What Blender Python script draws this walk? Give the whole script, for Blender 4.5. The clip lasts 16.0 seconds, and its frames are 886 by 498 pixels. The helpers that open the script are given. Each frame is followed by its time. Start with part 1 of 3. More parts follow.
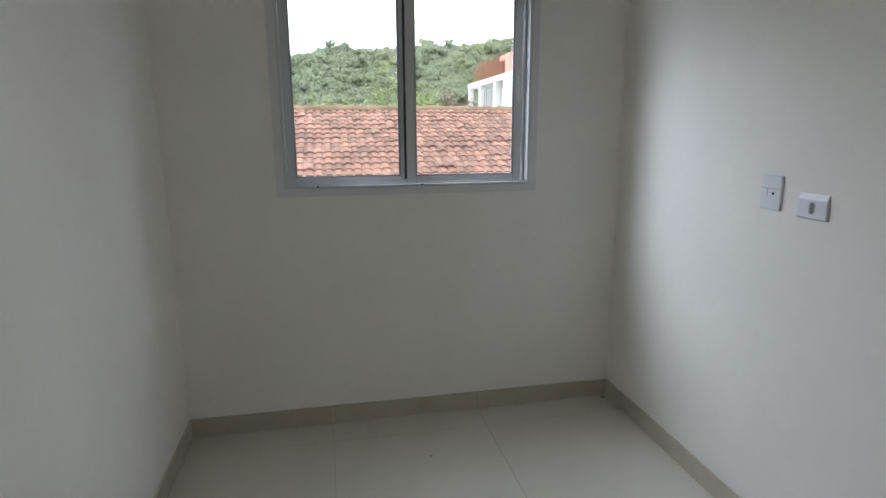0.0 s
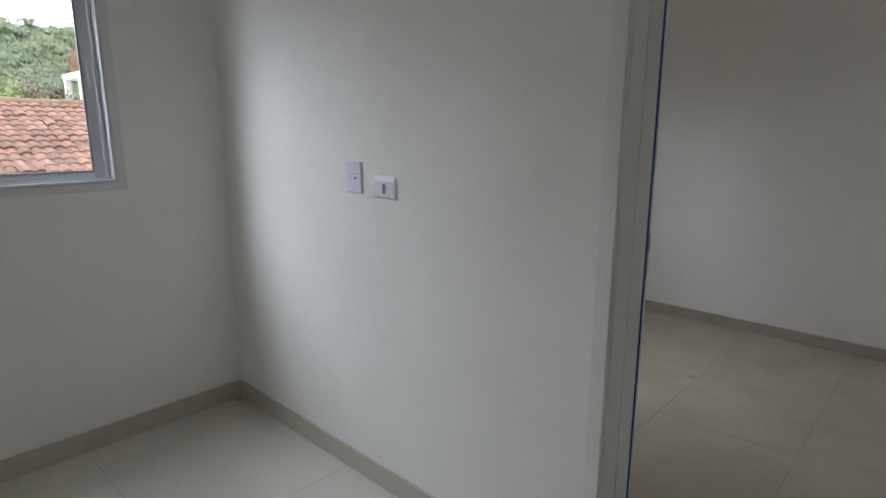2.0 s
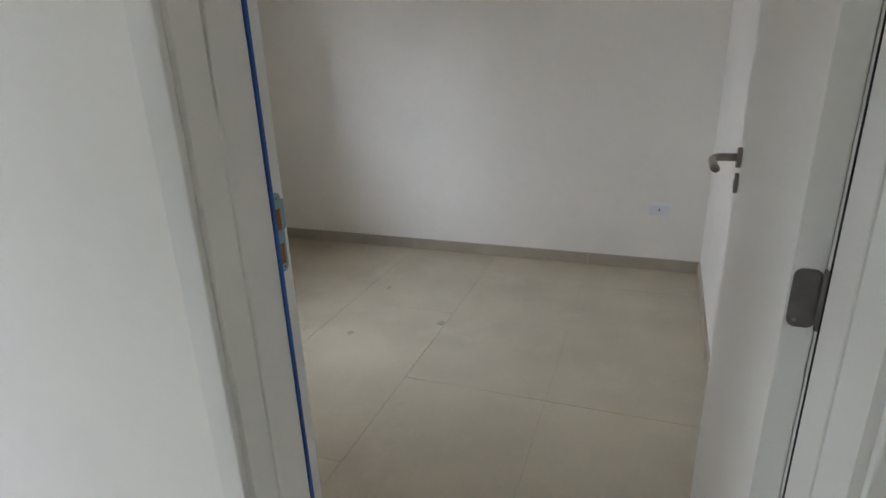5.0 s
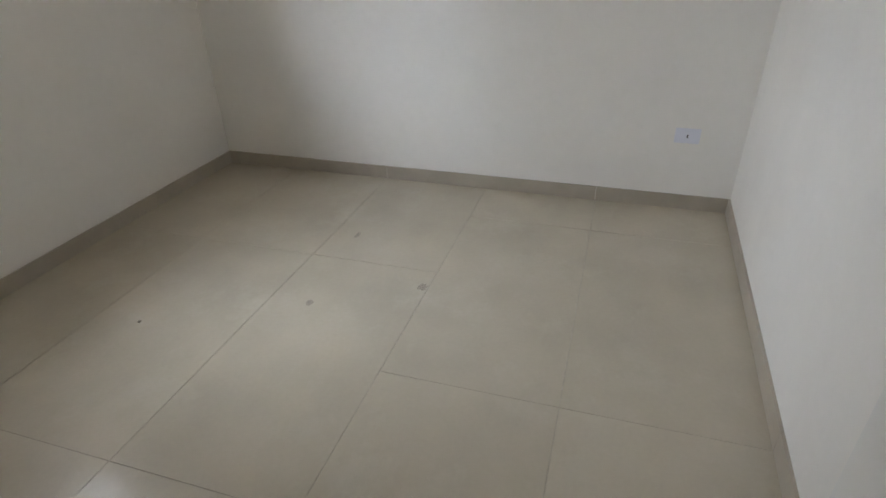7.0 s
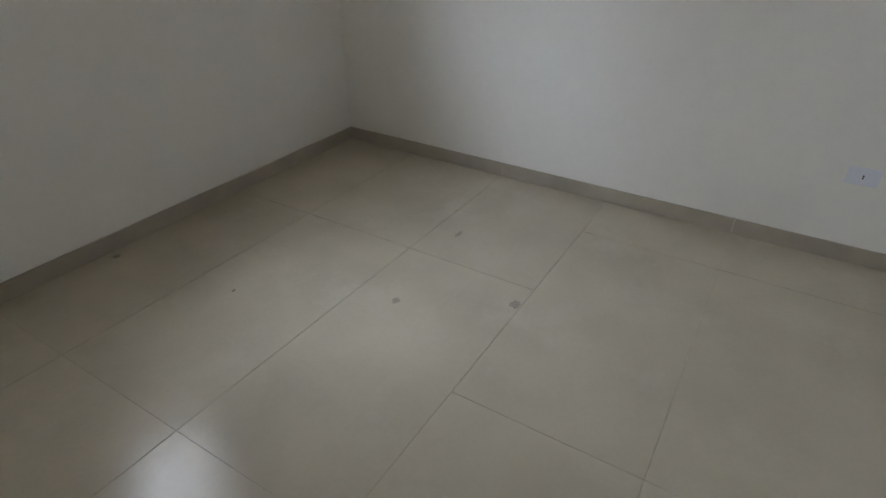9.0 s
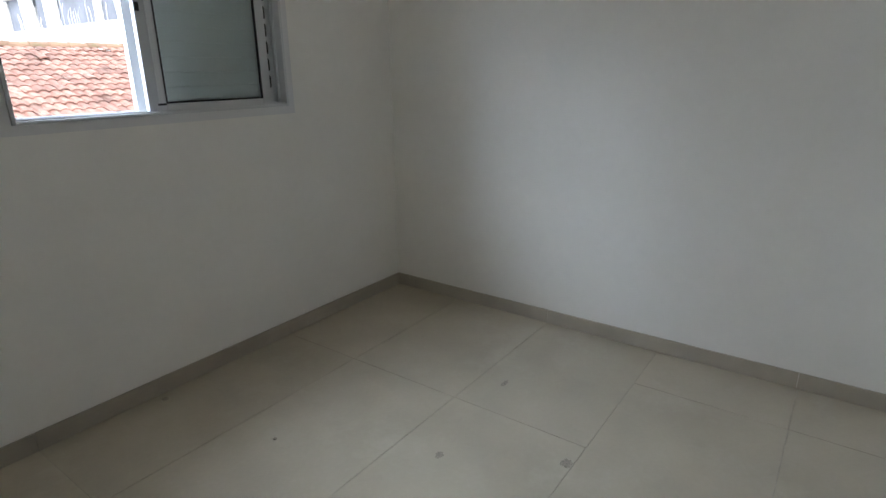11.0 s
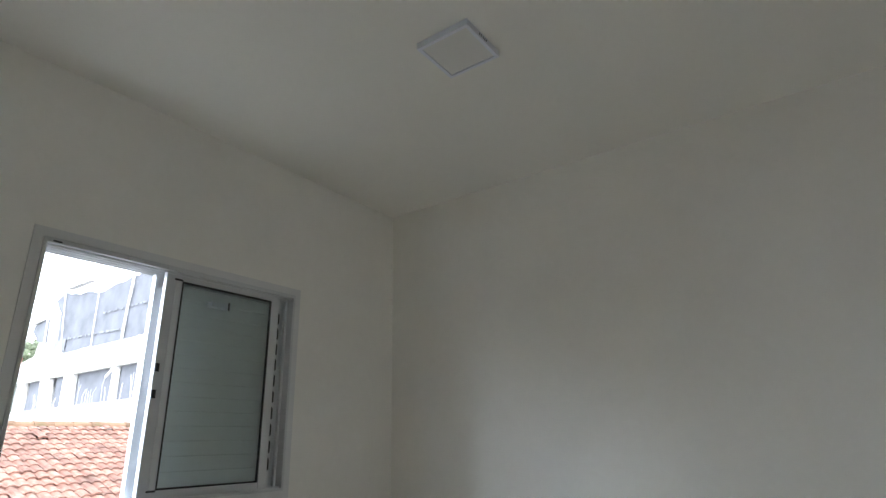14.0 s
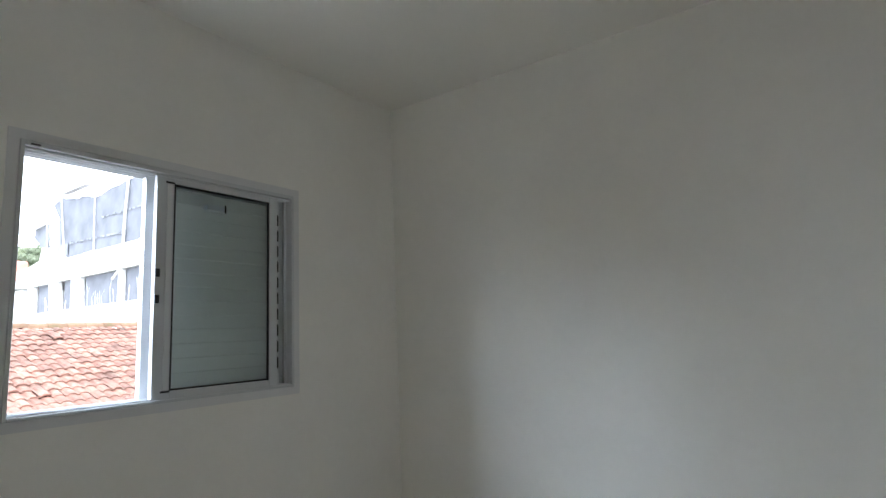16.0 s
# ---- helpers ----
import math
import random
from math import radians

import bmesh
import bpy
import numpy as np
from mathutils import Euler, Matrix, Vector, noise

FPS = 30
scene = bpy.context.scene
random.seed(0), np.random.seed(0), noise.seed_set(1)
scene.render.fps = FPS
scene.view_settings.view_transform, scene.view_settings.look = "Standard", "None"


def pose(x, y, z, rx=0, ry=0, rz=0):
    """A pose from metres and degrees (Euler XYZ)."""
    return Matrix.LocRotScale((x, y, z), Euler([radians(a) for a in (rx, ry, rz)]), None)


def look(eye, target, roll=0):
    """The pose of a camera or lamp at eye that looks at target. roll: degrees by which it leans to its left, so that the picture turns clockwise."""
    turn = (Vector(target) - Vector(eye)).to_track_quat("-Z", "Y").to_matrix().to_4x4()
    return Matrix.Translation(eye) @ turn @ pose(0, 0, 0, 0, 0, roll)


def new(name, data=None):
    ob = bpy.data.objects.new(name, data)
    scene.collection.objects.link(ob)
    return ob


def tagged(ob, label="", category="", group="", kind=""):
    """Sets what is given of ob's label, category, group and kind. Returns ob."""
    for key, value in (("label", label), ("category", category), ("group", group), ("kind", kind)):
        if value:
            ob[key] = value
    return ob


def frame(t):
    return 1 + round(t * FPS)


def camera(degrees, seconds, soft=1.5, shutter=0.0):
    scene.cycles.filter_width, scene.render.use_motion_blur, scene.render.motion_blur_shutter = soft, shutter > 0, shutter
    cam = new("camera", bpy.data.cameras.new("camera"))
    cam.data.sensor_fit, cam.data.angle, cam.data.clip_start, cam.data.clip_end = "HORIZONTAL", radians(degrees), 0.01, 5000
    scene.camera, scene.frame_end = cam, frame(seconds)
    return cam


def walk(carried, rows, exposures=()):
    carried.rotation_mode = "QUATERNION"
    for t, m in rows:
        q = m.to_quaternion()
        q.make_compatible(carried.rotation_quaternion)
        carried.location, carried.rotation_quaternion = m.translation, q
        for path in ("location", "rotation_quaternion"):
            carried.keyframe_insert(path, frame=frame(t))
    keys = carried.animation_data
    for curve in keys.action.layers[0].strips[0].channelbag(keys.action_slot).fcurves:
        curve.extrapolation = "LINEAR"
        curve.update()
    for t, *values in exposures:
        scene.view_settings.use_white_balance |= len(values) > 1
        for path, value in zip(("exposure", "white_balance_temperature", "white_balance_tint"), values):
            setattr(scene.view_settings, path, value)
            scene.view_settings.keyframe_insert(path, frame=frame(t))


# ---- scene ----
cam = camera(76.4, 16.0)
PATH = [
    (0, (-1.455, -2.64, 1.435), (-1.062, -0.721, 1.018), -0.3),
    (0.5, (-1.417, -2.655, 1.422), (-0.648, -0.849, 1.013), 0.2),
    (1, (-1.405, -2.674, 1.411), (-0.335, -1.032, 1.007), 0.5),
    (1.5, (-1.352, -2.69, 1.404), (-0.075, -1.201, 0.996), 0.6),
    (2, (-1.304, -2.686, 1.397), (0.126, -1.351, 0.98), 0.1),
    (2.5, (-1.22, -2.692, 1.379), (0.347, -1.525, 0.953), -0.6),
    (3, (-1.11, -2.72, 1.373), (0.583, -1.757, 0.9205), -1.1),
    (3.5, (-1.004, -2.736, 1.355), (0.745, -1.8935, 0.874), -0.85),
    (4, (-0.868, -2.703, 1.345), (0.91, -1.947, 0.826), -1.2),
    (4.2, (-0.81, -2.68, 1.343), (0.979, -1.95, 0.819), -1.7),
    (6.3, (-0.139, -2.478, 1.320), (1.533, -1.899, 0.388), -1.2),
    (6.5, (-0.077, -2.444, 1.325), (1.589, -1.871, 0.379), -1.4),
    (7, (0.05, -2.363, 1.318), (1.694, -1.83, 0.313), -1.5),
    (7.5, (0.133, -2.325, 1.309), (1.748, -1.802, 0.251), -0.1),
    (8, (0.207, -2.326, 1.305), (1.74, -1.635, 0.222), 0.3),
    (8.2, (0.237, -2.33, 1.315), (1.717, -1.56, 0.212), -0.2),
    (10.3, (0.26, -2.339, 1.342), (1.705, -1.279, 0.455), -0.9),
    (10.5, (0.263, -2.335, 1.355), (1.738, -1.252, 0.548), -0.9),
    (11, (0.244, -2.325, 1.365), (1.785, -1.204, 0.757), -0.7),
    (11.5, (0.239, -2.335, 1.371), (1.822, -1.178, 0.974), -0.7),
    (12, (0.229, -2.343, 1.378), (1.835, -1.166, 1.188), -0.4),
    (12.5, (0.234, -2.333, 1.401), (1.845, -1.151, 1.471), -0.2),
    (13, (0.221, -2.321, 1.387), (1.827, -1.163, 1.669), -0.5),
    (13.5, (0.251, -2.343, 1.378), (1.815, -1.199, 1.873), -0.9),
    (14, (0.229, -2.319, 1.396), (1.774, -1.228, 2.048), -1.3),
    (14.5, (0.23, -2.316, 1.388), (1.735, -1.27, 2.189), -1.8),
    (15, (0.24, -2.31, 1.405), (1.727, -1.271, 2.247), -1.9),
    (15.5, (0.252, -2.282, 1.388), (1.799, -1.202, 2.052), -3.2),
    (16, (0.284, -2.248, 1.423), (1.897, -1.104, 1.72), -2.5),
]
walk(cam, [(t, look(eye, target, roll)) for t, eye, target, roll in PATH],
     exposures=[(0, -0.02, 6500, 12.5), (0.5, -0.06, 6500, 12.5), (2, -0.06, 6500, 13), (2.5, -0.03, 6500, 13), (3, 0.18, 6500, 13), (3.5, 0.5, 6500, 13), (4.2, 0.58, 6500, 13), (6.3, 0.9, 6600, 13.5), (7.5, 0.85, 6500, 13), (8.2, 0.53, 6450, 12.5), (10.3, 0.45, 6200, 10), (12.5, 0.6, 6120, 9.5), (14, 0.52, 6250, 8.5), (16, 0.55, 6120, 8.5)])

# ---------------------------------------------------------------- world and sun
scene.cycles.max_bounces, scene.cycles.diffuse_bounces = 16, 14      # white rooms pass light on many times
world = bpy.data.worlds.new("sky")
scene.world = world
world.use_nodes = True
wn, wl = world.node_tree.nodes, world.node_tree.links
wn.clear()
w_out = wn.new("ShaderNodeOutputWorld")
w_bg = wn.new("ShaderNodeBackground")
w_sky = wn.new("ShaderNodeTexSky")
w_sky.sky_type = "NISHITA"
w_sky.sun_disc = False
w_sky.sun_elevation = radians(58)
w_sky.sun_rotation = radians(231)
w_sky.dust_density = 3.0
w_geo = wn.new("ShaderNodeTexCoord")
w_noise = wn.new("ShaderNodeTexNoise")
w_noise.inputs["Scale"].default_value = 2.2
w_noise.inputs["Detail"].default_value = 6
w_ramp = wn.new("ShaderNodeMapRange")
w_ramp.inputs["From Min"].default_value = 0.30
w_ramp.inputs["From Max"].default_value = 0.62
w_ramp.inputs["To Min"].default_value = 0.75
w_ramp.inputs["To Max"].default_value = 0.95
w_mix = wn.new("ShaderNodeMix")
w_mix.data_type = "RGBA"
w_mix.inputs[7].default_value = (36.0, 37.8, 40.5, 1)
wl.new(w_geo.outputs["Generated"], w_noise.inputs["Vector"])
wl.new(w_noise.outputs["Fac"], w_ramp.inputs["Value"])
wl.new(w_ramp.outputs["Result"], w_mix.inputs[0])
wl.new(w_sky.outputs["Color"], w_mix.inputs[6])
wl.new(w_mix.outputs[2], w_bg.inputs["Color"])
w_bg.inputs["Strength"].default_value = 0.12
wl.new(w_bg.outputs["Background"], w_out.inputs["Surface"])

sun_data = bpy.data.lights.new("sun", "SUN")
sun_data.energy = 1.5
sun_data.angle = radians(12)
sun_data.color = (1.0, 0.96, 0.9)
sun = new("sun", sun_data)
sun.matrix_world = look((-20, -12, 36), (0, 4, 0))

# area lamps added outside, mostly over the window heads, standing in for bright cloudy sky
def sky_fill_lamp(eye, target, width, height, power, spread):
    data = bpy.data.lights.new("sky_fill_lamp", "AREA")
    data.shape, data.size, data.size_y, data.spread = "RECTANGLE", width, height, radians(spread)
    data.energy, data.color = power, (0.775, 0.875, 1.0)
    new("sky_fill_lamp", data).matrix_world = look(eye, target)


sky_fill_lamp((-3.1, 1.0, 2.75), (0.0, -0.6, 1.1), 2.2, 1.4, 80, 150)
sky_fill_lamp((0.75, 1.35, 2.35), (1.05, 0.2, 2.05), 1.1, 1.7, 44, 150)
sky_fill_lamp((0.45, 1.2, 3.25), (1.25, -1.0, 0.9), 2.0, 1.3, 74, 120)
sky_fill_lamp((-1.5, 1.35, 3.2), (2.93, -0.8, 1.2), 2.4, 1.3, 138, 120)

# ---------------------------------------------------------------- materials
def material(name, color, rough=0.5, metal=0.0, var=0.06, scale=3.0, bump=0.0, bump_scale=60.0, stain=None, stain_scale=1.2,
             coat=0.0, random=0.0, spec=0.5, warm=None, speck=0.0, speck_scale=45.0):
    m = bpy.data.materials.new(name)
    m.use_nodes = True
    n, l = m.node_tree.nodes, m.node_tree.links
    b = n["Principled BSDF"]
    b.inputs["Roughness"].default_value = rough
    b.inputs["Metallic"].default_value = metal
    b.inputs["Specular IOR Level"].default_value = spec
    b.inputs["Coat Weight"].default_value = coat
    b.inputs["Coat Roughness"].default_value = 0.12
    co = n.new("ShaderNodeTexCoord")
    geo = n.new("ShaderNodeNewGeometry")
    big = n.new("ShaderNodeTexNoise")
    big.inputs["Scale"].default_value = scale
    big.inputs["Detail"].default_value = 5
    l.new(geo.outputs["Position"], big.inputs["Vector"])
    mix = n.new("ShaderNodeMix")
    mix.data_type = "RGBA"
    c = Vector(color)
    lo, hi = c * (1 - var), c * (1 + var)
    if warm:
        hi = Vector(warm)
    mix.inputs[6].default_value = (*lo, 1)
    mix.inputs[7].default_value = (*hi, 1)
    mr = n.new("ShaderNodeMapRange")
    mr.inputs["From Min"].default_value, mr.inputs["From Max"].default_value = 0.3, 0.7
    l.new(big.outputs["Fac"], mr.inputs["Value"])
    l.new(mr.outputs["Result"], mix.inputs[0])
    col = mix.outputs[2]
    if stain:
        st = n.new("ShaderNodeTexNoise")
        st.inputs["Scale"].default_value = stain_scale
        st.inputs["Detail"].default_value = 8
        st.inputs["Roughness"].default_value = 0.65
        l.new(geo.outputs["Position"], st.inputs["Vector"])
        sr = n.new("ShaderNodeMapRange")
        sr.inputs["From Min"].default_value, sr.inputs["From Max"].default_value = 0.52, 0.75
        l.new(st.outputs["Fac"], sr.inputs["Value"])
        m2 = n.new("ShaderNodeMix")
        m2.data_type = "RGBA"
        m2.inputs[7].default_value = (*stain, 1)
        l.new(sr.outputs["Result"], m2.inputs[0])
        l.new(col, m2.inputs[6])
        col = m2.outputs[2]
    if speck:
        grain = n.new("ShaderNodeTexNoise")
        grain.inputs["Scale"].default_value = speck_scale
        grain.inputs["Detail"].default_value = 3
        l.new(geo.outputs["Position"], grain.inputs["Vector"])
        gr = n.new("ShaderNodeMapRange")
        gr.inputs["From Min"].default_value, gr.inputs["From Max"].default_value = 0.3, 0.7
        gr.inputs["To Min"].default_value, gr.inputs["To Max"].default_value = 1 - speck, 1 + speck
        l.new(grain.outputs["Fac"], gr.inputs["Value"])
        gh = n.new("ShaderNodeHueSaturation")
        l.new(gr.outputs["Result"], gh.inputs["Value"])
        l.new(col, gh.inputs["Color"])
        col = gh.outputs["Color"]
    if random:
        oi = n.new("ShaderNodeObjectInfo")
        isl = n.new("ShaderNodeMath")
        isl.operation = "ADD"
        l.new(oi.outputs["Random"], isl.inputs[0])
        l.new(geo.outputs["Random Per Island"], isl.inputs[1])
        fr = n.new("ShaderNodeMath")
        fr.operation = "FRACT"
        l.new(isl.outputs[0], fr.inputs[0])
        rr = n.new("ShaderNodeMapRange")
        rr.inputs["To Min"].default_value, rr.inputs["To Max"].default_value = 1 - random, 1 + random
        l.new(fr.outputs[0], rr.inputs["Value"])
        hs = n.new("ShaderNodeHueSaturation")
        l.new(rr.outputs["Result"], hs.inputs["Value"])
        l.new(col, hs.inputs["Color"])
        col = hs.outputs["Color"]
    l.new(col, b.inputs["Base Color"])
    if bump:
        fine = n.new("ShaderNodeTexNoise")
        fine.inputs["Scale"].default_value = bump_scale
        fine.inputs["Detail"].default_value = 4
        l.new(geo.outputs["Position"], fine.inputs["Vector"])
        bp = n.new("ShaderNodeBump")
        bp.inputs["Strength"].default_value = bump
        bp.inputs["Distance"].default_value = 0.01
        l.new(fine.outputs["Fac"], bp.inputs["Height"])
        l.new(bp.outputs["Normal"], b.inputs["Normal"])
    return m


M_WALL = material("wall_paint", (0.86, 0.845, 0.81), 0.55, var=0.025, scale=2.5, bump=0.06, bump_scale=35, speck=0.008, speck_scale=22)
M_CEIL = material("ceiling_paint", (0.85, 0.838, 0.80), 0.8, var=0.015, scale=1.5, bump=0.05, bump_scale=40)
M_TILE1 = material("cream_porcelain", (0.64, 0.615, 0.545), 0.22, var=0.03, scale=4, coat=0.2, random=0.015, bump=0.01, bump_scale=12)
M_TILE2 = material("greige_porcelain", (0.50, 0.447, 0.352), 0.21, var=0.07, scale=2.6, stain=(0.54, 0.495, 0.40), stain_scale=3.5, random=0.03,
                   bump=0.012, bump_scale=30, spec=0.6, speck=0.014, speck_scale=55)
M_GROUT = material("grout", (0.44, 0.40, 0.33), 0.85, var=0.15, scale=30)
M_BASE1 = material("baseboard_cream", (0.50, 0.46, 0.385), 0.3, var=0.05, scale=8, random=0.03)
M_BASE2 = material("baseboard_greige", (0.42, 0.375, 0.305), 0.35, var=0.08, scale=6, random=0.04)
M_WHITE = material("white_lacquer", (0.80, 0.80, 0.78), 0.32, var=0.015, scale=5, bump=0.02, bump_scale=20)
M_ALU = material("white_aluminium", (0.60, 0.61, 0.63), 0.36, var=0.02, scale=8)
M_TRIM = material("aluminium_trim", (0.72, 0.72, 0.73), 0.35, var=0.02, scale=8)
M_SHUT = material("shutter_aluminium", (0.84, 0.86, 0.86), 0.42, var=0.03, scale=5)
M_BLACK = material("black_rubber", (0.015, 0.015, 0.017), 0.6, var=0.2)
M_BLUE = material("blue_film", (0.012, 0.085, 0.40), 0.35, var=0.15, scale=20)
M_STEEL = material("brushed_steel", (0.36, 0.335, 0.30), 0.36, metal=1.0, var=0.06, scale=30)
M_HINGE = material("dull_steel", (0.20, 0.19, 0.18), 0.42, metal=0.8, var=0.12, scale=60)
M_STRIKE = material("zinc_plate", (0.25, 0.36, 0.40), 0.42, metal=0.5, var=0.06, scale=40)
M_RAWWOOD = material("raw_wood", (0.25, 0.10, 0.03), 0.8, var=0.3, scale=60, bump=0.3, bump_scale=120)
M_PLASTIC = material("white_plastic", (0.78, 0.80, 0.88), 0.28, var=0.01)
M_PLGREY = material("grey_plastic", (0.30, 0.31, 0.35), 0.35, var=0.02)
M_DIFF = material("lamp_diffuser", (0.74, 0.73, 0.72), 0.5, var=0.01)
M_SPOT = material("cement_spot", (0.31, 0.275, 0.22), 0.9, var=0.25, scale=120)
M_CLAY = material("clay_tile", (0.20, 0.100, 0.074), 0.85, var=0.3, scale=2.5, stain=(0.27, 0.21, 0.165), stain_scale=7, random=0.26, bump=0.3, bump_scale=40)
M_RIDGE = material("mossy_ridge", (0.17, 0.105, 0.065), 0.9, var=0.25, scale=3, stain=(0.10, 0.095, 0.04), stain_scale=4, random=0.2, bump=0.3, bump_scale=40)
M_UNDER = material("roof_boards", (0.09, 0.05, 0.035), 0.9, var=0.3)
M_RENDER = material("white_render", (0.62, 0.62, 0.61), 0.8, var=0.05, scale=0.6, stain=(0.52, 0.5, 0.47), stain_scale=0.5)
M_FACADE = material("outer_render", (0.6, 0.58, 0.54), 0.85, var=0.06, scale=1.0, bump=0.2, bump_scale=60)
# darker grey for slabs, ledges and window bars, their shade put into the colour
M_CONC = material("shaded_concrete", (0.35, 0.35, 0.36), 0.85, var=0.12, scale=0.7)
M_NET = material("grey_netting", (0.15, 0.16, 0.19), 0.85, var=0.22, scale=0.9, stain=(0.18, 0.19, 0.22), stain_scale=0.7)
M_PALENET = material("pale_netting", (0.22, 0.23, 0.26), 0.85, var=0.2, scale=1.5)
M_RED = material("red_steel", (0.62, 0.26, 0.20), 0.7, var=0.2, scale=2)
M_RUST = material("rusty_bars", (0.20, 0.09, 0.05), 0.8, var=0.3, scale=4)
# unseen ground, made pale to bounce light up to the ceilings
M_SOIL = material("ground_soil", (0.42, 0.40, 0.36), 0.95, var=0.25, scale=0.1, stain=(0.34, 0.33, 0.29), stain_scale=0.05)
# forest floor lightened in colour, so shaded gaps between crowns don't go black
M_WOOD_FLOOR = material("forest_floor", (0.17, 0.21, 0.12), 0.95, var=0.4, scale=0.1)
# leaf colour paler than foliage: the distance haze is put into it
M_HAZY_LEAF = material("hazy_forest_leaves", (0.27, 0.31, 0.215), 0.75, var=0.24, scale=0.16, stain=(0.36, 0.38, 0.19), stain_scale=0.09, random=0.22,
                  bump=0.6, bump_scale=1.2)

M_BARK = material("bark", (0.14, 0.11, 0.08), 0.9, var=0.3, scale=5, bump=0.4, bump_scale=30)
M_LIME = material("lime_leaves", (0.26, 0.33, 0.11), 0.7, var=0.25, scale=2.0, random=0.25)
M_DRY = material("dry_leaves", (0.22, 0.17, 0.13), 0.8, var=0.25, scale=2.0, random=0.25)

# leaves let part of the light through
lt = M_HAZY_LEAF.node_tree
l_b = lt.nodes["Principled BSDF"]
l_tr = lt.nodes.new("ShaderNodeBsdfTranslucent")
l_mx = lt.nodes.new("ShaderNodeMixShader")
l_mx.inputs[0].default_value = 0.5
lt.links.new(l_b.inputs["Base Color"].links[0].from_socket, l_tr.inputs["Color"])
lt.links.new(l_b.outputs[0], l_mx.inputs[1])
lt.links.new(l_tr.outputs[0], l_mx.inputs[2])
lt.links.new(l_mx.outputs[0], [n for n in lt.nodes if n.type == "OUTPUT_MATERIAL"][0].inputs["Surface"])


def glass_material():
    m = bpy.data.materials.new("window_glass")
    m.use_nodes = True
    n, l = m.node_tree.nodes, m.node_tree.links
    n.clear()
    out = n.new("ShaderNodeOutputMaterial")
    tr = n.new("ShaderNodeBsdfTransparent")
    tr.inputs["Color"].default_value = (0.93, 0.96, 0.95, 1)
    gl = n.new("ShaderNodeBsdfGlossy")
    gl.inputs["Roughness"].default_value = 0.02
    fr = n.new("ShaderNodeFresnel")
    fr.inputs["IOR"].default_value = 1.45
    mx = n.new("ShaderNodeMixShader")
    l.new(fr.outputs[0], mx.inputs[0])
    l.new(tr.outputs[0], mx.inputs[1])
    l.new(gl.outputs[0], mx.inputs[2])
    l.new(mx.outputs[0], out.inputs["Surface"])
    return m


M_GLASS = glass_material()

# ---------------------------------------------------------------- mesh helpers
def box(bm, x0, x1, y0, y1, z0, z1):
    v = [bm.verts.new((x, y, z)) for x in (x0, x1) for y in (y0, y1) for z in (z0, z1)]
    for q in ((0, 1, 3, 2), (4, 6, 7, 5), (0, 4, 5, 1), (2, 3, 7, 6), (0, 2, 6, 4), (1, 5, 7, 3)):
        bm.faces.new([v[i] for i in q])
    return bm


def boxes(*rows, bevel=0.0):
    bm = bmesh.new()
    for r in rows:
        box(bm, *r)
    if bevel:
        bmesh.ops.bevel(bm, geom=bm.edges[:], offset=bevel, segments=2, affect="EDGES", profile=0.6)
    return bm


def prism(points, lo, hi, axis="z"):
    """A flat outline pushed along an axis. Points are in the two other axes, in order x, y, z."""
    bm = bmesh.new()

    def place(p, h):
        return {"z": (p[0], p[1], h), "x": (h, p[0], p[1]), "y": (p[0], h, p[1])}[axis]
    a = [bm.verts.new(place(p, lo)) for p in points]
    b = [bm.verts.new(place(p, hi)) for p in points]
    bm.faces.new(a)
    bm.faces.new(b[::-1])
    for i in range(len(points)):
        j = (i + 1) % len(points)
        bm.faces.new((a[i], b[i], b[j], a[j]))
    bmesh.ops.recalc_face_normals(bm, faces=bm.faces[:])
    return bm


def rounded(x0, x1, y0, y1, r, steps=5):
    pts = []
    for cx, cy, a0 in ((x1 - r, y1 - r, 0), (x0 + r, y1 - r, 90), (x0 + r, y0 + r, 180), (x1 - r, y0 + r, 270)):
        for k in range(steps + 1):
            a = radians(a0 + 90 * k / steps)
            pts.append((cx + r * math.cos(a), cy + r * math.sin(a)))
    return pts


def mesh_of(name, bm, mat, smooth=False):
    bmesh.ops.recalc_face_normals(bm, faces=bm.faces[:])
    me = bpy.data.meshes.new(name)
    bm.to_mesh(me)
    bm.free()
    me.materials.append(mat)
    if smooth:
        for p in me.polygons:
            p.use_smooth = True
    return me


def part(name, bm, mat, parent=None, label="", smooth=False):
    ob = new(name, mesh_of(name, bm, mat, smooth))
    if parent:
        ob.parent = parent
        if parent.data is None:
            ob.matrix_parent_inverse = parent.matrix_basis.inverted()
    if label:
        ob["label"] = label
    return ob


def thing(name, at, label, category, kind="", group=""):
    ob = new(name)
    ob.empty_display_size = 0.1
    ob.matrix_world = Matrix.Translation(at)
    ob.matrix_basis = Matrix.Translation(at)
    return tagged(ob, label, category, group, kind)


def structure(name, bm, mat, label, category):
    return tagged(part(name, bm, mat), label, category, "", "structure")


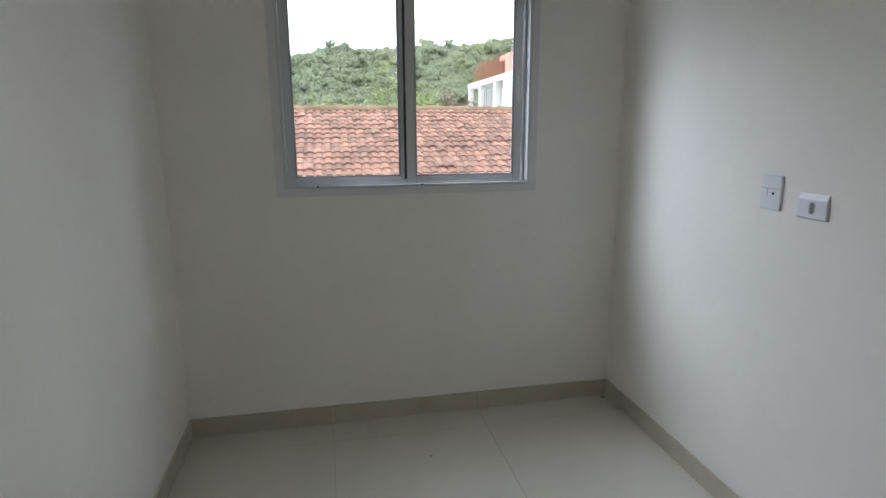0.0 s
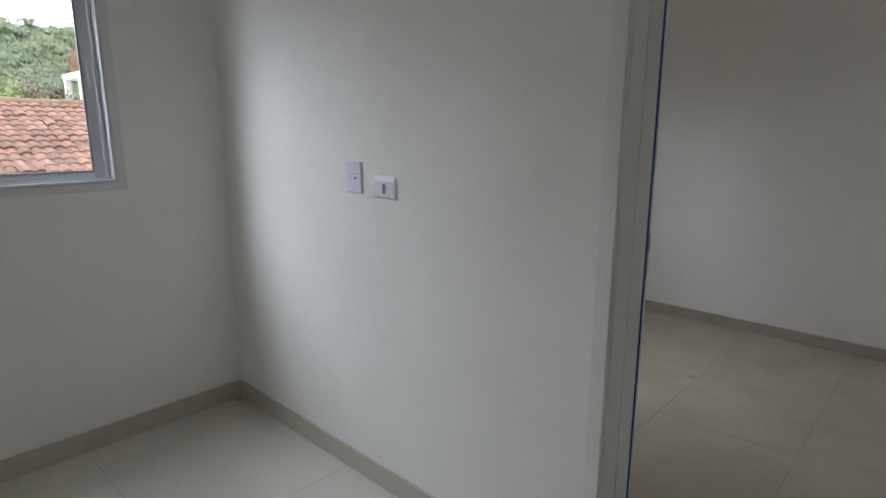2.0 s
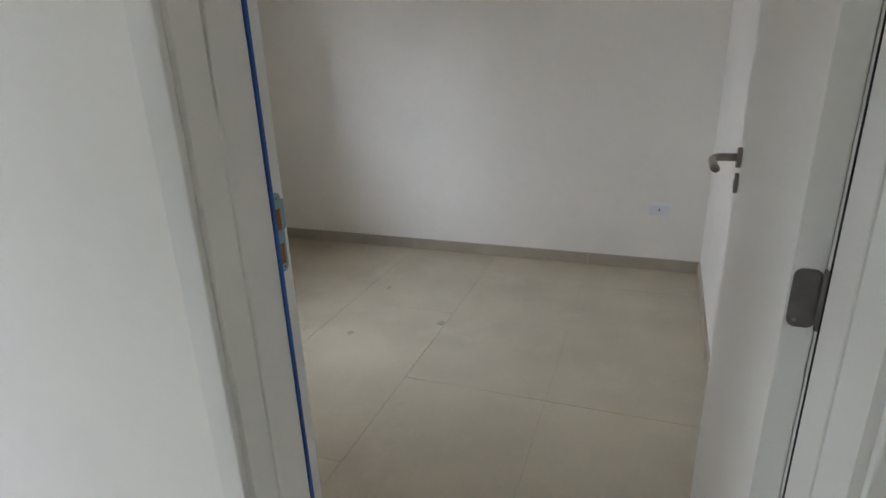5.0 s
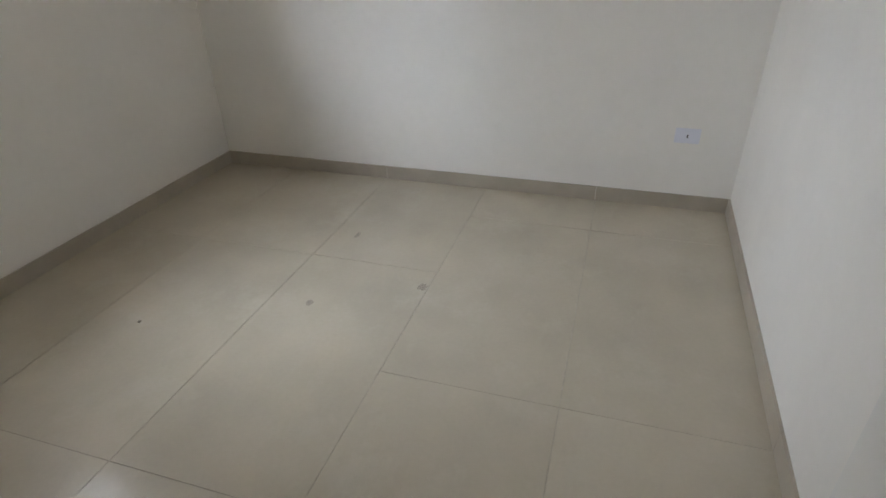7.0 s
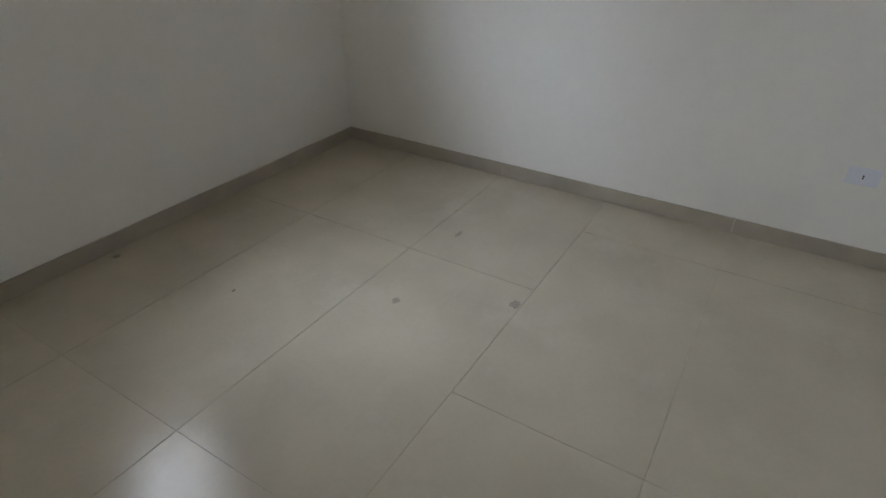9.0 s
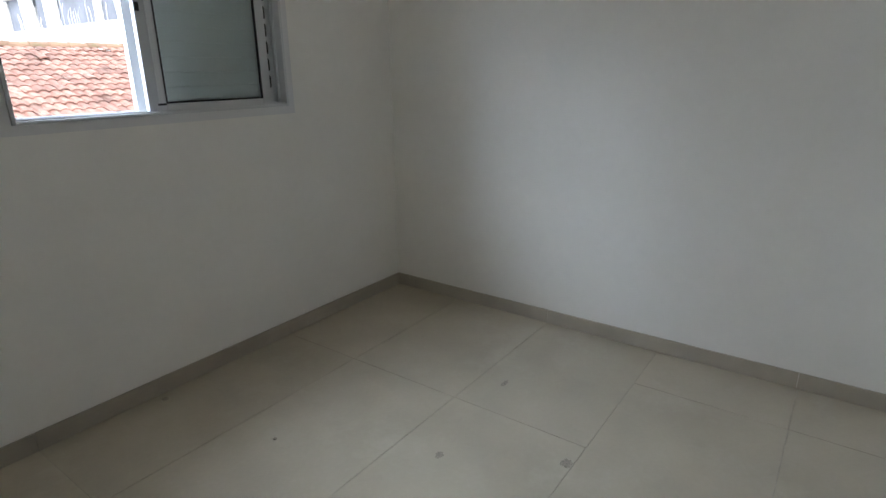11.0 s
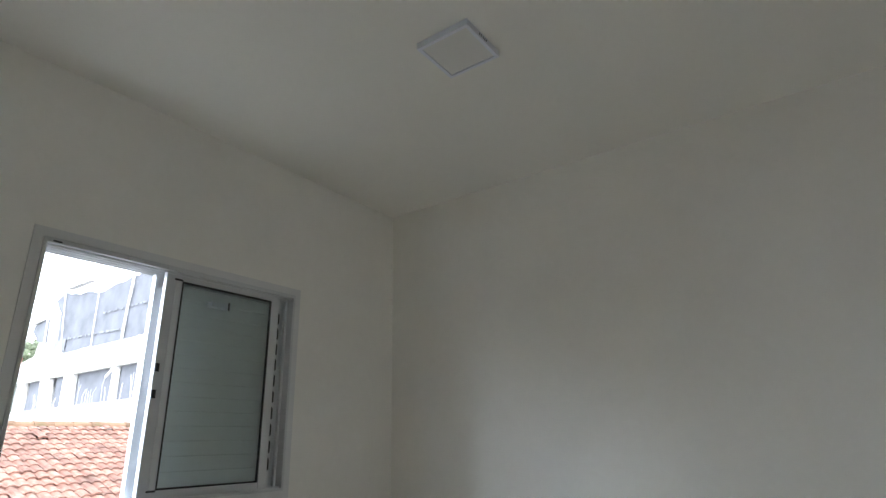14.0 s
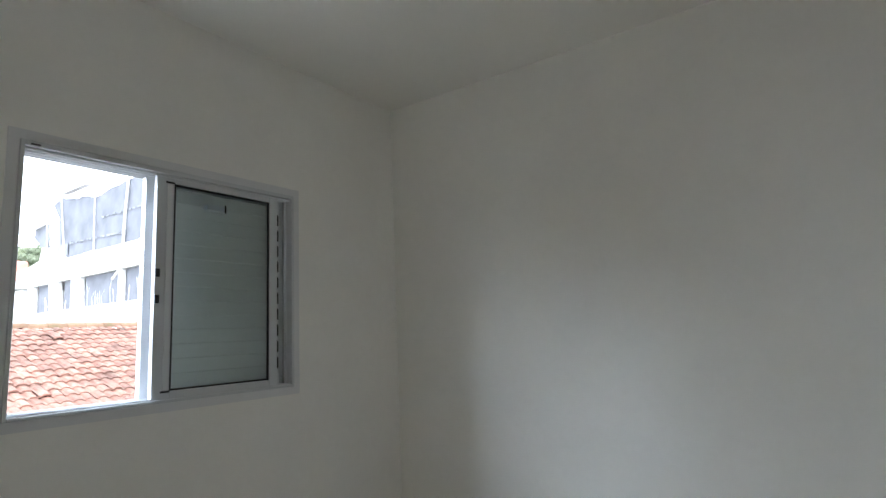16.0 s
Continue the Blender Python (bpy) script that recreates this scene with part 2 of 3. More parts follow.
def tube(points, radius, sides=12):
    bm = bmesh.new()
    pts = [Vector(p) for p in points]
    rings = []
    for i, p in enumerate(pts):
        d = (pts[min(i + 1, len(pts) - 1)] - pts[max(i - 1, 0)]).normalized()
        up = Vector((0, 0, 1)) if abs(d.z) < 0.9 else Vector((1, 0, 0))
        s = d.cross(up).normalized()
        u = s.cross(d)
        rings.append([bm.verts.new(p + radius * (math.cos(2 * math.pi * k / sides) * s + math.sin(2 * math.pi * k / sides) * u)) for k in range(sides)])
    for a, b in zip(rings, rings[1:]):
        for k in range(sides):
            bm.faces.new((a[k], a[(k + 1) % sides], b[(k + 1) % sides], b[k]))
    bm.faces.new(rings[0][::-1])
    bm.faces.new(rings[-1])
    return bm


# ---------------------------------------------------------------- plan
XL, XB, YS1, YS2, H = -2.147, 2.932, -3.45, -2.962, 2.85
WT, FT = 0.145, 0.16                    # partition, outer wall
W1 = (-1.644, -0.483, 1.172, 2.150)     # window openings: x0, x1, z0, z1
W2 = (0.962, 2.138, 1.200, 2.150)
D0, D1, DH = -2.845, -2.050, 2.13       # doorway in the partition

structure("wall_north", boxes(
    (XL - 0.15, W1[0], 0, FT, -0.2, H), (W1[1], W2[0], 0, FT, -0.2, H), (W2[1], XB + 0.15, 0, FT, -0.2, H),
    (W1[0], W1[1], 0, FT, -0.2, W1[2]), (W1[0], W1[1], 0, FT, W1[3], H),
    (W2[0], W2[1], 0, FT, -0.2, W2[2]), (W2[0], W2[1], 0, FT, W2[3], H)), M_WALL, "smooth off-white painted outer wall with two windows", "wall")
structure("wall_west", boxes((XL - 0.15, XL, YS1, 0, -0.2, H)), M_WALL, "smooth off-white painted plaster wall", "wall")
structure("wall_partition", boxes((0, WT, D1, 0, -0.2, H), (0, WT, YS1, D0, -0.2, H), (0, WT, D0, D1, DH, H)), M_WALL,
          "smooth off-white painted partition wall with doorway", "wall")
structure("wall_east", boxes((XB, XB + 0.15, YS2 - 0.15, 0, -0.2, H)), M_WALL, "smooth off-white painted plaster wall", "wall")
SKEW = 0.0265                           # the south wall runs a little out of square


def y_south(x):
    return -2.957 + (XB - x) * SKEW


structure("wall_south", prism([(WT, y_south(WT)), (XB, y_south(XB)), (XB, YS2 - 0.15), (WT, YS2 - 0.15)], -0.2, H), M_WALL, "smooth off-white painted plaster wall", "wall")
# unseen closing wall, added close behind the camera to bounce window light back
structure("wall_south_living", boxes((XL - 0.15, WT, YS1 - 0.15, YS1, -0.2, H)), M_WALL, "smooth off-white painted plaster wall", "wall")
structure("ceiling", boxes((XL - 0.15, XB + 0.15, YS1 - 0.15, FT, H, H + 0.15)), M_CEIL, "smooth off-white painted ceiling", "ceiling")
structure("outer_slab", boxes((XL - 0.15, XB + 0.15, YS1 - 0.15, FT, -3.2, -0.2)), M_FACADE, "rendered lower storey of the house", "wall")

# ---------------------------------------------------------------- windows
def ring(bm, x0, x1, y0, y1, z0, z1, w, wb=None, wt=None, wl_=None):
    wb, wt, wl_ = wb or w, wt or w, wl_ or w
    box(bm, x0, x0 + wl_, y0, y1, z0, z1)
    box(bm, x1 - w, x1, y0, y1, z0, z1)
    box(bm, x0 + wl_, x1 - w, y0, y1, z0, z0 + wb)
    box(bm, x0 + wl_, x1 - w, y0, y1, z1 - wt, z1)
    return bm


def window_base(name, W, label):
    x0, x1, z0, z1 = W
    win = thing(name, (x0, 0, z0), label, "window", "structure")
    fl = 0.036
    bm = bmesh.new()
    ring(bm, x0 - fl, x1 + fl, -0.006, -0.001, z0 - fl, z1 + fl, fl - 0.001)
    part("trim", bm, M_TRIM, win, "flat white aluminium trim round the frame")
    bm = bmesh.new()
    ring(bm, x0, x1, -0.012, 0.105, z0, z1, 0.014, 0.012, 0.020)
    bmesh.ops.bevel(bm, geom=bm.edges[:], offset=0.0015, segments=1, affect="EDGES")
    part("window_frame", bm, M_ALU, win)
    bm = bmesh.new()                       # guide rails top and bottom, side channels
    for y in (0.004, 0.034, 0.066, 0.096):
        box(bm, x0 + 0.014, x1 - 0.014, y - 0.0015, y + 0.0015, z0 + 0.012, z0 + 0.019)
        box(bm, x0 + 0.014, x1 - 0.014, y - 0.0015, y + 0.0015, z1 - 0.030, z1 - 0.020)
    for x in (x0 + 0.014, x1 - 0.026):
        box(bm, x, x + 0.012, 0.032, 0.036, z0 + 0.020, z1 - 0.031)
        box(bm, x, x + 0.012, 0.064, 0.068, z0 + 0.020, z1 - 0.031)
    part("guide_rails", bm, M_ALU, win)
    part("window_sill", boxes((x0 - 0.03, x1 + 0.03, 0.106, 0.20, z0 - 0.03, z0 - 0.002)), M_RENDER, win)
    return win


def sash(win, x0, x1, y0, y1, z0, z1, w, wl_=None, label="white aluminium sliding sash", rubber=M_BLACK):
    bm = bmesh.new()
    ring(bm, x0, x1, y0, y1, z0, z1, w, 0.030, 0.030, wl_)
    bmesh.ops.bevel(bm, geom=bm.edges[:], offset=0.002, segments=1, affect="EDGES")
    s = part("sash", bm, M_ALU, win, label)
    a0, a1, b0, b1 = x0 + (wl_ or w), x1 - w, z0 + 0.030, z1 - 0.030
    bm = bmesh.new()
    ring(bm, a0, a1, y0 + 0.002, y0 + 0.010, b0, b1, 0.0075)
    part("gasket", bm, rubber, s, "thin rubber glazing gasket")
    g = part("pane", boxes((a0 + 0.001, a1 - 0.001, (y0 + y1) / 2 - 0.002, (y0 + y1) / 2 + 0.002, b0 + 0.001, b1 - 0.001)), M_GLASS, s, "clear glass pane")
    g.visible_shadow = False
    return s


win = window_base("window_1", W1, "closed two-leaf white aluminium sliding window with clear glass")
sash(win, W1[0] + 0.015, -1.072, 0.068, 0.094, W1[2] + 0.014, W1[3] - 0.022, 0.034, rubber=M_PLGREY)
s = sash(win, -1.079, W1[1] - 0.030, 0.037, 0.063, W1[2] + 0.014, W1[3] - 0.022, 0.041, rubber=M_PLGREY)
part("brush_seal", boxes((-1.088, -1.0795, 0.040, 0.066, W1[2] + 0.03, W1[3] - 0.035)), M_BLACK, s, "black brush seal")
part("latch", boxes((W1[1] - 0.058, W1[1] - 0.046, 0.029, 0.0369, 1.56, 1.68), bevel=0.003), M_TRIM, s, "slim grey sash latch")
for x in (-1.50, -1.02):
    part("drain_slot", boxes((x, x + 0.010, -0.0135, -0.0121, W1[2] + 0.006, W1[2] + 0.012)), M_BLACK, win)

win = window_base("window_2", W2, "white aluminium window, one half slid open, slatted shutter behind the glass")
zb, zt = W2[2] + 0.013, W2[3] - 0.021
s = sash(win, 1.447, 2.049, 0.008, 0.032, zb, zt, 0.045, 0.074)
for z in (1.717, 1.610):
    part("latch_pad", boxes((1.449, 1.467, 0.0035, 0.0079, z - 0.017, z + 0.017), bevel=0.001), M_BLACK, s, "small black latch pad")
part("gasket", boxes((1.484, 1.5205, 0.0045, 0.0079, zb + 0.024, zb + 0.0315), (1.484, 1.5205, 0.0045, 0.0079, zt - 0.0315, zt - 0.024)), M_BLACK, s, "thin rubber glazing gasket")
part("pull_bead", boxes((1.490, 1.512, 0.002, 0.0079, zb + 0.034, zt - 0.034), bevel=0.002), M_TRIM, s)
bm = bmesh.new()
ring(bm, 1.430, 2.112, 0.066, 0.094, zb, zt, 0.040, 0.030, 0.030)
shut = part("shutter", bm, M_ALU, win, "white aluminium slatted shutter leaf")
slat_h = (zt - zb - 0.060) / 14
bm = prism([(0.0, 0.0), (0.006, 0.004), (0.006, slat_h * 0.9), (0.0, slat_h + 0.002), (-0.0015, slat_h * 0.6), (-0.0022, 0.004)], 1.4705, 2.0715, "x")
slat = mesh_of("slat", bm, M_SHUT)
for k in range(14):
    o = new("slat", slat)
    o.location = (0, 0.078, zb + 0.030 + k * slat_h)
    o.parent = shut
part("latch", boxes((1.690, 1.792, 0.036, 0.0700, 2.020, 2.044), bevel=0.003), M_PLASTIC, shut, "small white latch with black slot")
part("latch_slot", boxes((1.776, 1.784, 0.0340, 0.0359, 2.014, 2.050)), M_BLACK, shut)
for k in range(10):                       # vent slots in the edge of the shutter
    z = zb + 0.075 + k * 0.079
    part("vent_slot", prism([(2.094, z), (2.102, z + 0.004), (2.102, z + 0.052), (2.094, z + 0.060)], 0.0645, 0.0659, "y"), M_BLACK, shut)
part("drain_slot", boxes((W2[0] + 0.03, W2[0] + 0.06, -0.0135, -0.0121, W2[3] - 0.016, W2[3] - 0.010)), M_BLACK, win)

# ---------------------------------------------------------------- door
JN, JS = -2.093, -2.806                   # faces of the two stops
door = thing("door_frame_1", (0.07, D1, 0), "white lacquered door frame with blue film edge and zinc strike plate", "door frame", "structure")


def jamb(stop, wall, sign):
    """Cross-section in x, y: stop on the living-room side, rebate towards the bedroom, a shallow groove between lining and stop."""
    reb, lining = stop + sign * 0.008, stop + sign * 0.022
    pts = [(-0.002, wall), (-0.002, lining), (0.026, stop + sign * 0.002), (0.027, stop + sign * 0.006), (0.030, stop + sign * 0.006), (0.031, stop + sign * 0.001),
           (0.034, stop), (0.103, stop), (0.105, stop + sign * 0.002), (0.105, reb), (WT + 0.002, reb), (WT + 0.002, wall)]
    return prism(pts, 0.0, DH - 0.035)


part("jamb", jamb(JN, D1 - 0.001, 1), M_WHITE, door)
part("jamb", jamb(JS, D0 + 0.001, -1), M_WHITE, door)
part("head", boxes((-0.002, 0.105, D0 + 0.001, D1 - 0.001, DH - 0.034, DH - 0.001), (0.105, WT + 0.002, D0 + 0.001, D1 - 0.001, DH - 0.022, DH - 0.001)), M_WHITE, door)
for y0, y1 in ((-2.062, -2.018), (-2.880, -2.838)):
    part("casing", boxes((-0.016, -0.0025, y0, y1, 0, DH + 0.03), bevel=0.003), M_WHITE, door)
    part("casing", boxes((WT + 0.0025, WT + 0.014, y0, y1, 0, DH + 0.03), bevel=0.003), M_WHITE, door)
part("casing", boxes((-0.016, -0.0025, -2.838, -2.062, DH - 0.014, DH + 0.03), bevel=0.003), M_WHITE, door)
part("casing", boxes((WT + 0.0025, WT + 0.014, -2.838, -2.062, DH - 0.014, DH + 0.03), bevel=0.003), M_WHITE, door)
part("seal", boxes((0.1052, 0.1110, JN - 0.003, JN + 0.0075, 0, DH - 0.036)), M_BLUE, door, "blue film strip along the rebate")
part("seal", boxes((0.1052, 0.1072, JS - 0.0075, JS + 0.0012, 0, DH - 0.036)), M_BLACK, door, "thin dark seal along the rebate")
# strike plate: round-ended plate with a lip, two cut-outs with raw wood behind
SY = JN + 0.008
pl = [(0.1275 + 0.0103 * math.cos(radians(a)), 1.127 + 0.0103 * math.sin(radians(a))) for a in range(0, 181, 20)]
pl += [(0.1275 + 0.0103 * math.cos(radians(a)), 1.0215 + 0.0103 * math.sin(radians(a))) for a in range(180, 361, 20)]
pl += [(0.1378, 1.077), (0.1445, 1.080), (0.1445, 1.124), (0.1378, 1.127)]
plate = part("strike_plate", prism(pl, SY - 0.0022, SY - 0.0002, "y"), M_STRIKE, door, "blue-grey zinc strike plate")
for z0, z1 in ((1.079, 1.112), (1.025, 1.057)):
    part("bolt_hole", boxes((0.1220, 0.1320, SY - 0.0030, SY - 0.0023, z0, z1)), M_RAWWOOD, plate, "cut-out showing raw brown wood")
for z in (1.1275, 1.0185):
    part("screw", prism([(0.1275 + 0.0013 * math.cos(radians(a)), z + 0.0013 * math.sin(radians(a))) for a in range(0, 360, 45)], SY - 0.0030, SY - 0.0023, "y"), M_BLACK, plate)

LX0, LX1, LY0, LY1 = 0.150, 0.850, -2.814, -2.779
leaf_root = thing("door_1", (LX0, LY1, 0), "white lacquered flush door standing open into the bedroom", "door", "structure")
leaf = part("leaf", boxes((LX0, LX1, LY0, LY1, 0.008, DH - 0.042), bevel=0.0015), M_WHITE, leaf_root)
hz = 1.090
for zc in (0.28, 1.043, 1.86):
    hinge = part("hinge", prism(rounded(LY0 + 0.002, LY1 - 0.003, zc - 0.037, zc + 0.037, 0.010), LX0 - 0.0032, LX0 - 0.0002, "x"), M_HINGE, leaf, "rounded steel hinge plate")
    part("knuckle", tube([(LX0 - 0.006, LY0 - 0.001, zc - 0.037), (LX0 - 0.006, LY0 - 0.001, zc + 0.039)], 0.0045, 10), M_HINGE, hinge, "", True)
    part("screw", prism([(-2.790 + 0.0025 * math.cos(radians(a)), zc - 0.028 + 0.0025 * math.sin(radians(a))) for a in range(0, 360, 45)], LX0 - 0.0042, LX0 - 0.0033, "x"), M_STEEL, hinge)


def disc_y(cx, cz, rx, rz, y0, y1, n=24):
    return prism([(cx + rx * math.cos(2 * math.pi * k / n), cz + rz * math.sin(2 * math.pi * k / n)) for k in range(n)], y0, y1, "y")


HX = 0.803
for side in (1, -1):
    y = LY1 if side > 0 else LY0
    hb = disc_y(HX, hz, 0.019, 0.022, *sorted((y + side * 0.0002, y + side * 0.009)))
    rose = part("rosette", hb, M_STEEL, leaf, "oval steel rosette")
    lev = [(HX, y + side * 0.009, hz), (HX, y + side * 0.030, hz), (HX - 0.001, y + side * 0.043, hz), (HX - 0.006, y + side * 0.052, hz - 0.001),
           (HX - 0.016, y + side * 0.057, hz - 0.002), (HX - 0.03, y + side * 0.058, hz - 0.003), (HX - 0.10, y + side * 0.058, hz - 0.004),
           (HX - 0.115, y + side * 0.056, hz - 0.004)]
    part("lever", tube(lev, 0.0085), M_STEEL, rose, "bent steel lever", True)
    key = part("key_rosette", disc_y(HX - 0.002, hz - 0.056, 0.013, 0.0225, *sorted((y + side * 0.0002, y + side * 0.008))), M_STEEL, leaf, "oval steel key rosette")
    part("keyhole", disc_y(HX - 0.002, hz - 0.058, 0.004, 0.011, *sorted((y + side * 0.0081, y + side * 0.0088)), 12), M_BLACK, key)

leaf_root.matrix_basis = leaf_root.matrix_basis @ Matrix.Rotation(-0.033, 4, "Z")

# ---------------------------------------------------------------- switches and sockets
def plate_x(name, face, side, y0, y1, z0, z1, label, slope=0.004):
    """A thin plate with softly rounded edges on a wall whose face lies at x; side is the way it looks, slope the height of its slanting top."""
    t = thing(name, (face, (y0 + y1) / 2, z0), label, "socket")
    section = [(0.0005, z0), (0.0045, z0), (0.0075, z0 + 0.004), (0.0080, (z0 + z1) / 2), (0.0075, z1 - slope), (0.0035, z1), (0.0005, z1)]
    bm = prism([(face + side * x, z) for x, z in section], y0, y1, "y")
    bmesh.ops.bevel(bm, geom=[e for e in bm.edges if all(abs(v.co.x - face) > 0.003 for v in e.verts) and abs(e.verts[0].co.y - e.verts[1].co.y) < 1e-6],
                    offset=0.0022, segments=2, affect="EDGES")
    part("plate", bm, M_PLASTIC, t)
    return t


t = plate_x("antenna_socket", 0, -1, -1.067, -0.979, 1.165, 1.281, "upright white plastic antenna socket plate on the wall")
part("cover_joint", boxes((-0.0083, -0.0077, -1.065, -0.981, 1.2365, 1.2377)), M_PLGREY, t, "thin joint between cover and module")
part("module", boxes((-0.0088, -0.0079, -1.046, -1.006, 1.203, 1.233), bevel=0.0003), M_PLASTIC, t)
part("jack", prism([(-1.036 + 0.0048 * math.cos(radians(a)), 1.221 + 0.0048 * math.sin(radians(a))) for a in range(0, 360, 30)], -0.0100, -0.0089, "x"), M_BLACK, t, "round black jack")
part("module_slot", boxes((-0.0092, -0.0089, -1.0115, -1.0095, 1.211, 1.235)), M_PLGREY, t)
t = plate_x("power_socket", 0, -1, -1.249, -1.138, 1.158, 1.235, "horizontal white plastic power socket plate on the wall", 0.017)
bm = prism(rounded(-1.204, -1.184, 1.174, 1.210, 0.0095), -0.0088, -0.0079, "x")
m = part("outlet_well", bm, M_PLGREY, t, "grey oval outlet well")
for z in (1.183, 1.192, 1.201):
    part("pin_hole", boxes((-0.0094, -0.0089, -1.1965, -1.1915, z - 0.002, z + 0.002)), M_BLACK, m)
t = plate_x("power_socket", XB, -1, -2.756, -2.640, 0.350, 0.424, "horizontal white plastic power socket plate low on the wall", 0.012)
bm = prism(rounded(-2.708, -2.688, 0.368, 0.406, 0.0095), XB - 0.0088, XB - 0.0079, "x")
m = part("outlet_well", bm, M_PLASTIC, t, "oval outlet well")
for z in (0.382, 0.391):
    part("pin_hole", boxes((XB - 0.0094, XB - 0.0089, -2.7010, -2.6950, z - 0.004, z + 0.004)), M_BLACK, m)

# ---------------------------------------------------------------- ceiling lamp
lamp = thing("ceiling_lamp", (1.756, -1.335, H), "square white surface-mounted ceiling panel lamp, switched off", "ceiling lamp")
L0, L1, L2, L3 = 1.641, 1.871, -1.450, -1.220
bm = bmesh.new()
ring_z = [(L0, L1, L2, L2 + 0.014), (L0, L1, L3 - 0.014, L3), (L0, L0 + 0.014, L2 + 0.014, L3 - 0.014), (L1 - 0.014, L1, L2 + 0.014, L3 - 0.014)]
for a in ring_z:
    box(bm, *a, H - 0.028, H - 0.001)
part("frame", bm, M_PLASTIC, lamp, "white plastic frame")
part("diffuser", boxes((L0 + 0.0145, L1 - 0.0145, L2 + 0.0145, L3 - 0.0145, H - 0.024, H - 0.002)), M_DIFF, lamp, "matt white diffuser")
for k in range(5):
    part("vent_slot", boxes((L0 + 0.085 + k * 0.012, L0 + 0.091 + k * 0.012, L2 - 0.0008, L2 - 0.0001, H - 0.018, H - 0.008)), M_BLACK, lamp)

# ---------------------------------------------------------------- neighbouring tiled roof
RY, RZ, SLOPE = 12.0, 1.97, math.tan(radians(20))
roof_house = thing("tiled_roof_house", (2, RY, -3.2), "low neighbouring house under an old orange clay tile roof", "house")
RX0, RX1, EAVE = -8.0, 12.0, 5.4
part("wall", boxes((RX0 + 0.5, RX1 - 0.5, EAVE + 0.5, 2 * RY - EAVE - 0.5, -3.2, RZ - (RY - EAVE - 0.5) * SLOPE - 0.12)), M_RENDER, roof_house)
part("roof_deck", prism([(EAVE, RZ - (RY - EAVE) * SLOPE - 0.10), (RY, RZ - 0.10), (2 * RY - EAVE, RZ - (RY - EAVE) * SLOPE - 0.10),
                         (2 * RY - EAVE, RZ - (RY - EAVE) * SLOPE - 0.16), (RY, RZ - 0.20), (EAVE, RZ - (RY - EAVE) * SLOPE - 0.16)], RX0, RX1, "x"), M_UNDER, roof_house)
TW, TL = 0.185, 0.28


def roof_tile():
    """One clay tile: a round cover beside a shallow channel, with a thick lower lip; x across, y up the slope."""
    prof = [(0, 0.012), (0.018, 0.0), (0.050, 0.0), (0.066, 0.017), (0.084, 0.027), (0.140, 0.029), (0.166, 0.023), (0.187, 0.012)]
    v, f = [], []
    n = len(prof)
    for y, dz in ((0.0, 0.029), (TL + 0.05, 0.0)):
        for x, z in prof:
            v.append((x, y, z + dz))
    for x, z in prof:
        v.append((x, 0.0, z * 0.85 + 0.004))
    for i in range(n - 1):
        f.append((i, i + 1, n + i + 1, n + i))
        f.append((2 * n + i, 2 * n + i + 1, i + 1, i))
    return v, f


tv, tf = roof_tile()
tile_mesh = bpy.data.meshes.new("roof_tile")
tile_mesh.from_pydata(tv, [], tf)
tile_mesh.materials.append(M_CLAY)
rot = Matrix.Rotation(math.atan(SLOPE), 4, "X")
rows_n, cols_n = int((RY - EAVE) / math.cos(math.atan(SLOPE)) / TL) + 2, int((RX1 - RX0) / TW)
jit = random.Random(4)
rest_v, rest_f = [], []
near = []
for r in range(rows_n):
    s_len = r * TL
    y = RY - 0.06 - (s_len + TL) * math.cos(math.atan(SLOPE))
    z = RZ - 0.075 - (RY - y) * SLOPE + 0.03
    if y < EAVE - 0.2:
        break
    for c in range(cols_n):
        x = RX0 + c * TW
        m = Matrix.Translation((x + jit.uniform(-.006, .006), y + jit.uniform(-.014, .014), z + 0.008 * math.sin(x * 1.3 + r) + (jit.uniform(.01, .03) if jit.random() < 0.08 else jit.uniform(-.004, .007)))) @ rot @ \
            Matrix.Rotation(jit.uniform(-.012, .012), 4, "Z") @ Matrix.Rotation(jit.uniform(-.010, .012), 4, "X")
        if -1.4 < x < 2.2 and r < 17:
            near.append(m)
        else:
            k = len(rest_v)
            rest_v += [tuple(m @ Vector(p)) for p in tv]
            rest_f += [tuple(k + i for i in q) for q in tf]
me = bpy.data.meshes.new("roof_tiles")
me.from_pydata(rest_v, [], rest_f)
me.materials.append(M_CLAY)
o = new("roof_tiles", me)
o.parent = roof_house
o.matrix_parent_inverse = roof_house.matrix_world.inverted()
tagged(o, kind="stuff")
# ridge caps, each bedded in mortar
cap_pts = [(0.13 * math.cos(radians(a)), 0.11 * math.sin(radians(a))) for a in range(0, 181, 30)]
cv, cf = [], []
for x, s in ((0, 1.08), (0.42, 0.94)):
    cv += [(x, p[0] * s, p[1] * s) for p in cap_pts]
n_ = len(cap_pts)
cf = [(i, i + 1, n_ + i + 1, n_ + i) for i in range(n_ - 1)] + [tuple(range(n_ - 1, -1, -1))]
cap = bpy.data.meshes.new("ridge_tile")
cap.from_pydata(cv, [], cf)
cap.materials.append(M_RIDGE)
k = 0
while RX0 + k * 0.38 < RX1:
    o = new("ridge_tile", cap)
    o.matrix_basis = Matrix.Translation((RX0 + k * 0.38, RY, RZ - 0.06 + jit.uniform(-.012, .012))) @ Matrix.Rotation(jit.uniform(-.03, .03), 4, "Y")
    o.parent = roof_house
    o.matrix_parent_inverse = roof_house.matrix_world.inverted()
    k += 1

